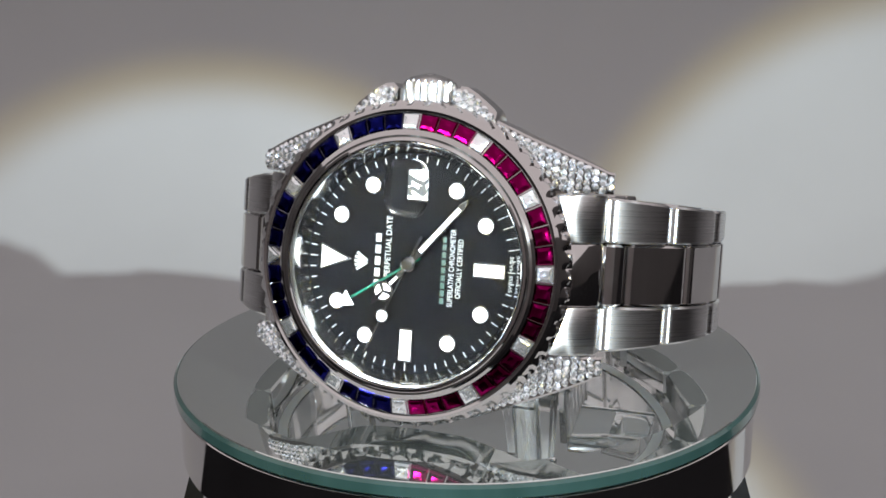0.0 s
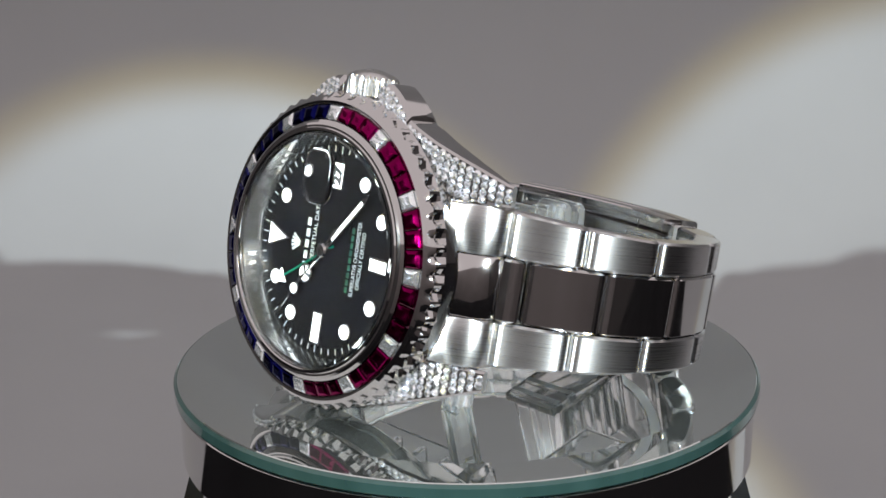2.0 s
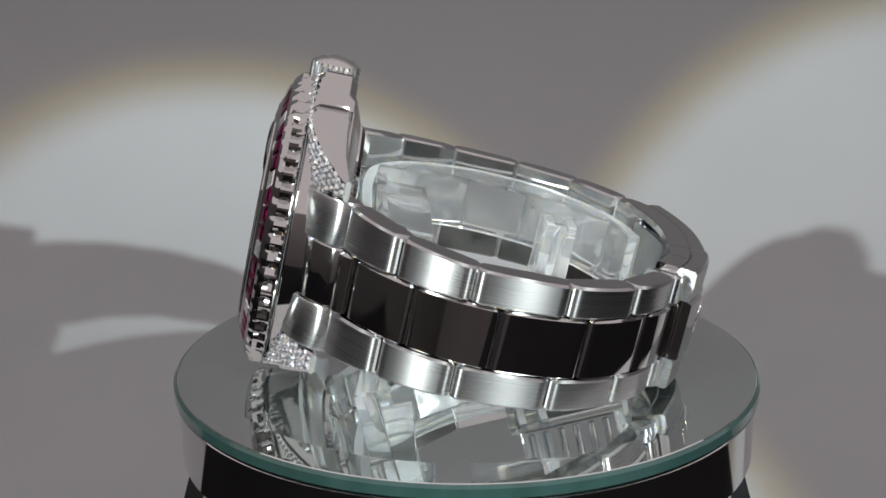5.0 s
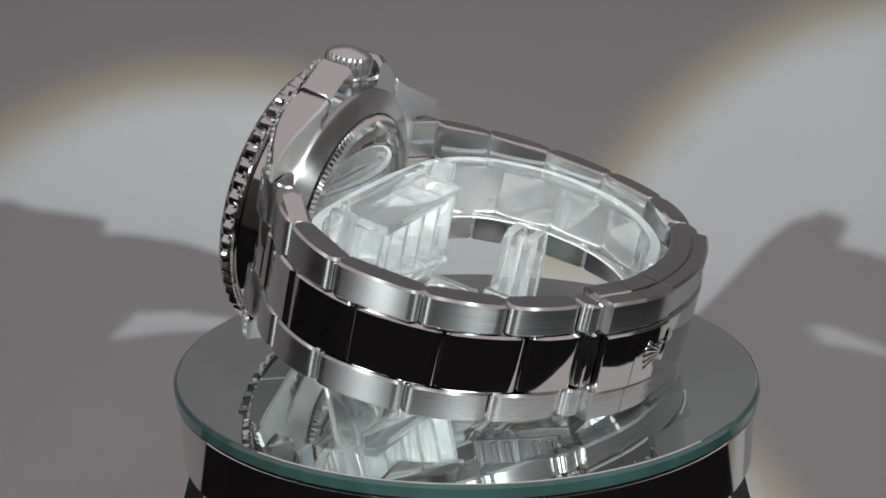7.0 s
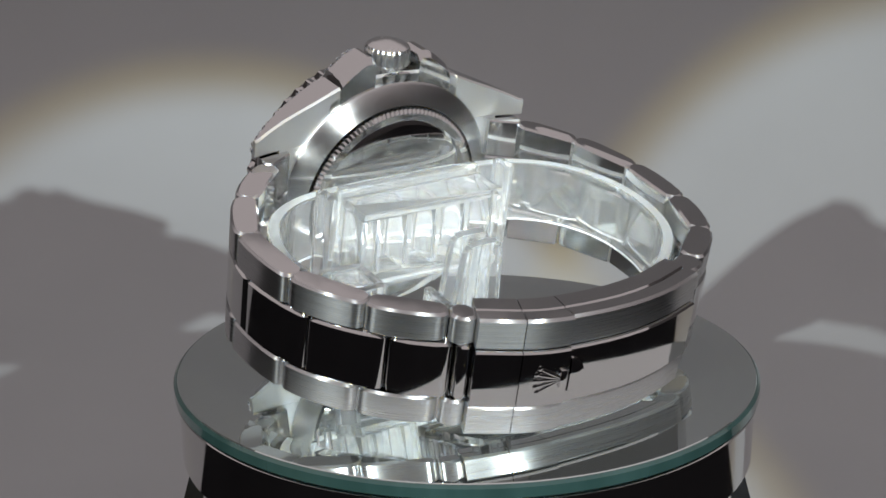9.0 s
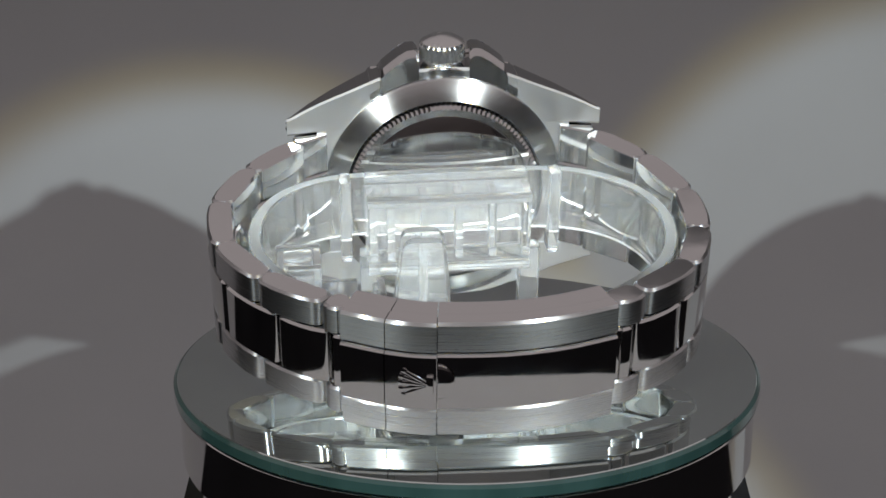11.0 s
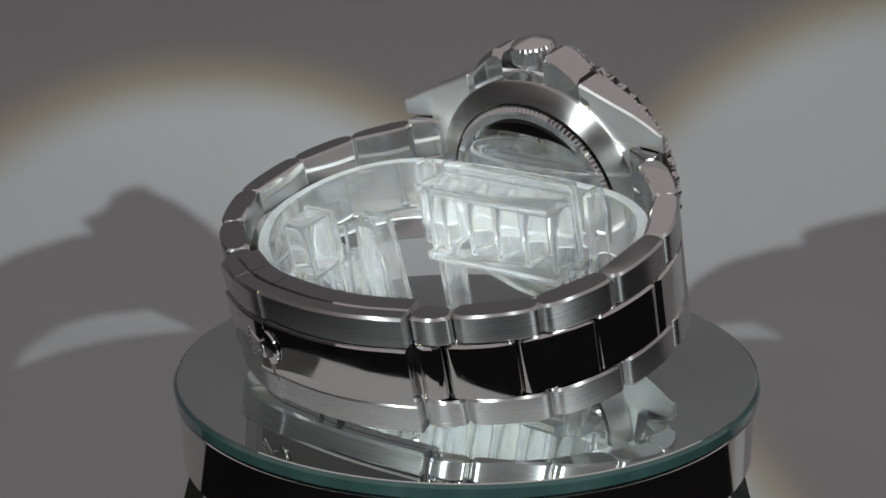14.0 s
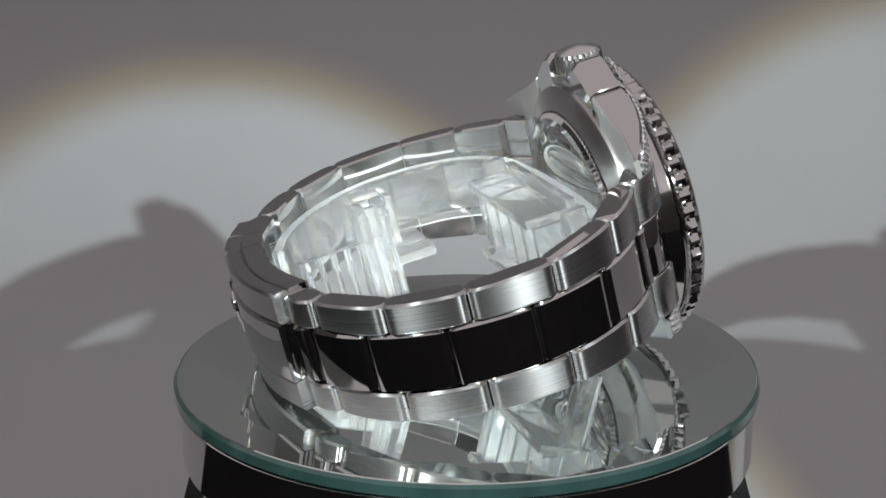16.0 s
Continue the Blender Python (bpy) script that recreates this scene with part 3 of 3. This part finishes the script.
def bracelet():
    middle = Vector((0, 30))
    for name, pts in (("six", RIGHT), ("twelve", LEFT)):
        tr = Track(pts)
        J = tr.joints
        # the twelve o'clock half hangs a little lower in its middle
        sag = [-0.8 * math.sin(math.pi * q / tr.length) if name == "twelve" else 0.0 for q in J]
        for i in range(len(J) - 1):
            a, b = tr.at(J[i]), tr.at(J[i + 1])
            inward = middle - (a + b) / 2
            wa, wb = half_width(J[i]), half_width(J[i + 1])
            short = i == len(J) - 2
            for sz in (-1, 1):
                bm = bmesh.new()
                lo, hi = (4.0, 4.0), (wa, wb)
                if sz < 0:
                    lo, hi = (-wa, -wb), (-4.0, -4.0)
                lo, hi = (lo[0] + sag[i], lo[1] + sag[i + 1]), (hi[0] + sag[i], hi[1] + sag[i + 1])
                link(bm, a, b, inward, lo, hi, 3.4, end=1.45 if not short else 0.9)
                wpart("outer_link", bm, brushed, "brushed steel outer link", 32)
        step = [0.0] + [J[i] + 0.32 * (J[i + 1] - J[i]) for i in range(len(J) - 1)] + [J[-1]]
        for i, (s0, s1) in enumerate(zip(step, step[1:])):
            a, b = tr.at(s0), tr.at(s1)
            bm = bmesh.new()
            z0, z1 = (-0.8 * math.sin(math.pi * max(0.0, min(1.0, q / tr.length))) if name == "twelve" else 0.0 for q in (s0, s1))
            link(bm, a, b, middle - (a + b) / 2, (-3.9 + z0, -3.9 + z1), (3.9 + z0, 3.9 + z1), 3.2, end=1.1 if i else 0.4)
            wpart("centre_link", bm, polished, "mirror polished steel centre link", 32)
        # pins that close the gaps between the links
        for i, s in enumerate(J[1:]):
            p = tr.at(s)
            q = p + (middle - p).normalized() * 1.7
            bm = bmesh.new()
            rings = [[V(q.x + 0.85 * math.cos(math.tau * k / 12), q.y + 0.85 * math.sin(math.tau * k / 12), z) for k in range(12)] for z in (-half_width(s) + 0.6 + sag[i + 1], half_width(s) - 0.6 + sag[i + 1])]
            loft(bm, rings)
            wpart("pin", bm, polished, "")
    # solid end pieces between the lugs
    for sx in (-1, 1):
        for nm, z0, z1, y, material in (("end_piece", 4.0, 9.95, 0.0, brushed), ("end_piece", -9.95, -4.0, 0.0, brushed), ("end_centre", -3.9, 3.9, 0.25, polished)):
            bm = bmesh.new()
            rings = []
            for z in (z0, z0 + 0.25, z1 - 0.25, z1):
                c = 0.25 if z in (z0, z1) else 0.0
                prof = [(17.6, 2.7 + y + c), (19.4, 3.4 + y + c), (21.2, 5.0 + y + c), (22.3, 6.6 + y + c), (22.6 - c, 7.6 + y), (22.5 - c, 9.0), (21.6, 9.8 - c), (17.6, 7.4 - c)]
                rings.append([V(sx * u, v, z) for u, v in prof])
            loft(bm, rings)
            wpart(nm, bm, material, "steel end piece between the lugs", 40)


def clasp():
    tr = Track(CLASP)
    total = tr.length
    fold, catch = tr.joints[2], tr.joints[1] - 0.8

    def slab(s0, s1, z0, z1, out, thick, chamfer=0.35):
        bm = bmesh.new()
        rows = []
        n = 9
        for k in range(n):
            s = s0 + 0.06 + (s1 - s0 - 0.12) * k / (n - 1)
            p = tr.at(s)
            d = (tr.at(s + 0.3) - tr.at(s - 0.3)).normalized()
            m = Vector((-d.y, d.x))
            if m.dot(Vector((0, 30)) - p) < 0:
                m = -m
            ring = []
            for h, z in ((-out + chamfer, z0), (-out, z0 + chamfer), (-out, z1 - chamfer), (-out + chamfer, z1), (thick - chamfer, z1), (thick, z1 - chamfer), (thick, z0 + chamfer), (thick - chamfer, z0)):
                q = p + m * h
                ring.append(V(q.x, q.y, z))
            rows.append(ring)
        return loft(bm, rows)

    for nm, s0, s1, out in (("clasp_end", -0.3, catch, 1.0), ("clasp_lever", catch, fold, 1.0), ("clasp_cover", fold, total, 0.75)):
        body = wpart(nm, slab(s0, s1, 4.1, 8.35, out, 1.6), brushed, "brushed steel folding clasp", 32)
        wpart("side_rim", slab(s0, s1, 7.0, 8.3, -1.62, 4.6, 0.2), polished, "polished steel side wall", 32, body)
        wpart("lower_band", slab(s0, s1, -8.25, -4.1, out, 1.6), brushed, "", 32, body)
        wpart("side_rim", slab(s0, s1, -8.2, -7.0, -1.62, 4.6, 0.2), polished, "", 32, body)
        wpart("polished_band", slab(s0, s1, -4.0, 4.0, out + 0.35, 1.5, 0.22), polished, "mirror polished raised band", 32, body)
        if nm == "clasp_cover":
            # folded blades inside, and the domed thumb lip beside the emblem
            wpart("folding_blade", slab(0.8, total - 0.5, -5.6, 5.6, -2.4, 3.3, 0.15), inner_steel, "plain steel folding blade", 32, body)
            q = tr.at(fold + 0.2)
            bm = bmesh.new()
            rings = []
            for h, k in ((0.0, 1.0), (0.3, 0.97), (0.42, 0.86), (0.48, 0.62), (0.5, 0.25)):
                rings.append([V(-2.1 * k * math.sin(math.pi * u / 14), 1.1 + h, 0.3 + 2.5 * k * math.cos(math.pi * u / 14)) for u in range(15)])
            loft(bm, rings)
            bmesh.ops.transform(bm, matrix=Matrix.Translation(V(q.x, q.y, 0)) @ pose(0, 0, 0, 0, 0, -10), verts=bm.verts)
            wpart("thumb_lip", bm, polished, "domed steel thumb lip", 50, body)
        if nm == "clasp_lever":
            p = tr.at((s0 + s1) / 2 + 0.6)
            # plain raised fan emblem
            for j in range(5):
                bm = bmesh.new()
                ang = radians((j - 2) * 15)
                box_mm(bm, -0.26, 0.26, -0.45, 0.3, -0.4, 3.3, 0.18)
                box_mm(bm, -0.42, 0.42, -0.55, 0.3, 3.1, 3.9, 0.3)
                bmesh.ops.transform(bm, matrix=Matrix.Translation(V(p.x - 1.3, p.y + 1.7, 0)) @ pose(0, 0, 0, 0, 0, -17) @ pose(0, 0, 0, 0, 90 + math.degrees(ang), 0), verts=bm.verts)
                wpart("emblem", bm, polished, "raised steel fan emblem", 32, body)
            bm = bmesh.new()
            box_mm(bm, -0.9, 0.0, -0.45, 0.3, -1.3, 1.3, 0.2, Matrix.Translation(V(p.x - 1.0, p.y + 1.7, 0)) @ pose(0, 0, 0, 0, 0, -17))
            wpart("emblem", bm, polished, "", 32, body)


bracelet()
clasp()


# ---- clear display cuff inside the bracelet
cuff = thing("display_cuff", "clear acrylic watch cuff standing inside the bracelet", "display cuff")


def cpart(name, bm, label="", parent=None):
    ob = part(name, bm, acrylic, parent or cuff, label, None if parent else WM, 40)
    ob.visible_shadow = False
    return ob


def build_cuff():
    loop = [(9.0, 50.6), (15.5, 47.8), (22.5, 42.2), (27.6, 34.0), (28.2, 25.0), (25.0, 17.0), (18.5, 12.4), (9.0, 11.2), (0.0, 11.0), (-9.0, 11.2), (-18.5, 12.6), (-25.5, 17.5), (-28.9, 25.5), (-28.2, 34.5), (-24.3, 42.0), (-16.0, 48.6), (-7.0, 51.0)]
    tr = Track(loop)
    bm = bmesh.new()
    rows = []
    for k in range(97):
        s = tr.length * k / 96
        p = tr.at(s)
        d = (tr.at(s + 0.3) - tr.at(s - 0.3)).normalized()
        m = Vector((d.y, -d.x))
        ring = []
        for h, z in ((-0.7, -4.6), (-0.9, -4.4), (-0.9, 5.0), (-0.7, 5.2), (0.7, 5.2), (0.9, 5.0), (0.9, -4.4), (0.7, -4.6)):
            q = p + m * h
            ring.append(V(q.x, q.y, z))
        rows.append(ring)
    loft(bm, rows)
    cpart("ring_band", bm, "clear curved band")
    bm = bmesh.new()
    box_mm(bm, -11.5, 12.5, 12.2, 13.8, -6.5, 6.2, 0.3)
    block = cpart("backing_plate", bm, "clear plate behind the watch case")
    for x in (-11.0, -6.0, -1.0, 4.0, 9.0, 11.6):
        bm = bmesh.new()
        box_mm(bm, x - 0.6, x + 0.6, 13.9, 19.0, -5.5, 3.6, 0.25)
        cpart("rib", bm, "", block)
    bm = bmesh.new()
    box_mm(bm, -11.5, 12.5, 13.9, 20.0, 3.8, 5.2, 0.3)
    cpart("top_shelf", bm, "", block)
    bm = bmesh.new()
    box_mm(bm, -11.5, 12.5, 13.9, 20.0, -7.2, -5.8, 0.3)
    cpart("bottom_shelf", bm, "", block)
    for x in (-15.6, 15.4):
        bm = bmesh.new()
        box_mm(bm, x - 0.9, x + 0.9, 12.6, 16.2, -7.0, 6.4, 0.6)
        cpart("side_post", bm, "clear upright post", block)
    for y in (35.4, 38.4):
        bm = bmesh.new()
        side = [(2.0, -8.0), (10.6, -8.0), (9.0, 7.4)]
        top = [(7.8 + 1.2 * math.cos(radians(15 * k)), 7.5 + 1.3 * math.sin(radians(15 * k))) for k in range(7)]
        top += [(4.5 - 1.2 * math.sin(radians(15 * k)), 7.5 + 1.3 * math.cos(radians(15 * k))) for k in range(7)]
        prism_y(bm, side + top + [(3.2, 7.4)], y - 0.65, y + 0.65, 0.3)
        cpart("tongue", bm, "clear upright tongue")
    bm = bmesh.new()
    box_mm(bm, 5.6, 6.8, 36.05, 37.75, -8.0, 8.2, 0.15)
    cpart("tongue_web", bm, "clear web between the tongues")
    bm = bmesh.new()
    box_mm(bm, 2.0, 11.4, 33.5, 49.5, -8.6, -7.2, 0.3)
    cpart("tongue_base", bm, "")
    bm = bmesh.new()
    box_mm(bm, 14.5, 25.5, 26.5, 36.5, -5.0, -3.4, 0.3)
    cpart("side_shelf", bm, "")
    # fluted wall from the tongues to the open end of the band
    bm = bmesh.new()
    box_mm(bm, 11.2, 12.3, 35.0, 48.0, -7.6, 1.6, 0.25)
    wall = cpart("side_wall", bm, "clear fluted side wall")
    for k in range(6):
        y = 36.2 + 2.1 * k
        bm = bmesh.new()
        loft(bm, [[V(12.35 + 0.5 * math.cos(math.tau * u / 8), y + 0.5 * math.sin(math.tau * u / 8), z) for u in range(8)] for z in (-7.2, 1.2)])
        cpart("flute", bm, "", wall)
    # open box against the band
    bm = bmesh.new()
    box_mm(bm, 19.6, 25.6, 30.2, 31.3, -3.3, 4.6, 0.25)
    side_box = cpart("side_box", bm, "clear open box beside the band")
    for b in ((19.6, 24.0, 36.0, 37.1, -3.3, 4.6), (19.6, 20.7, 31.4, 35.9, -3.3, 4.6), (20.8, 24.6, 31.4, 35.9, 3.6, 4.5)):
        bm = bmesh.new()
        box_mm(bm, *b, 0.25)
        cpart("box_panel", bm, "", side_box)
    for x, y in ((-12, 15.5), (12, 15.5), (8, 47)):
        zb = -(21.93 - 0.2215 * y) / 0.9751 + 0.05
        bm = bmesh.new()
        box_mm(bm, x - 1.5, x + 1.5, y - 1.5, y + 1.5, zb, -5.5 if y < 20 else -8.0, 0.2)
        cpart("foot", bm, "")


build_cuff()
pave()


def motions():
    lean = pose(0, 0, 0, 0.52, -0.29, 0)
    turn = ((0.0, 0.0), (1.5, -20.9), (3.0, -41.6), (4.2, -58.0), (5.25, -72.8), (6.3, -87.8), (7.7, -107.8), (9.2, -129.5), (10.25, -144.5),
            (11.3, -160.2), (13.0, -186.1), (14.5, -209.7), (16.0, -233.7))
    walk(watch, [(t, lean @ pose(0, 0, 0, 0, 0, a)) for t, a in turn])
    walk(cuff, [(t, lean @ pose(0, 0, 0, 0, 0, a)) for t, a in turn])
    walk(mirror_plate, [(t, pose(0, 0, 0, 0, 0, a)) for t, a in turn])
    walk(SECONDS, [(t, WM @ pose(0, 0, 0, 0, 203.9 + 6.0 * t, 0)) for t in (0.0, 4.0, 8.0, 12.0, 16.0)])


motions()
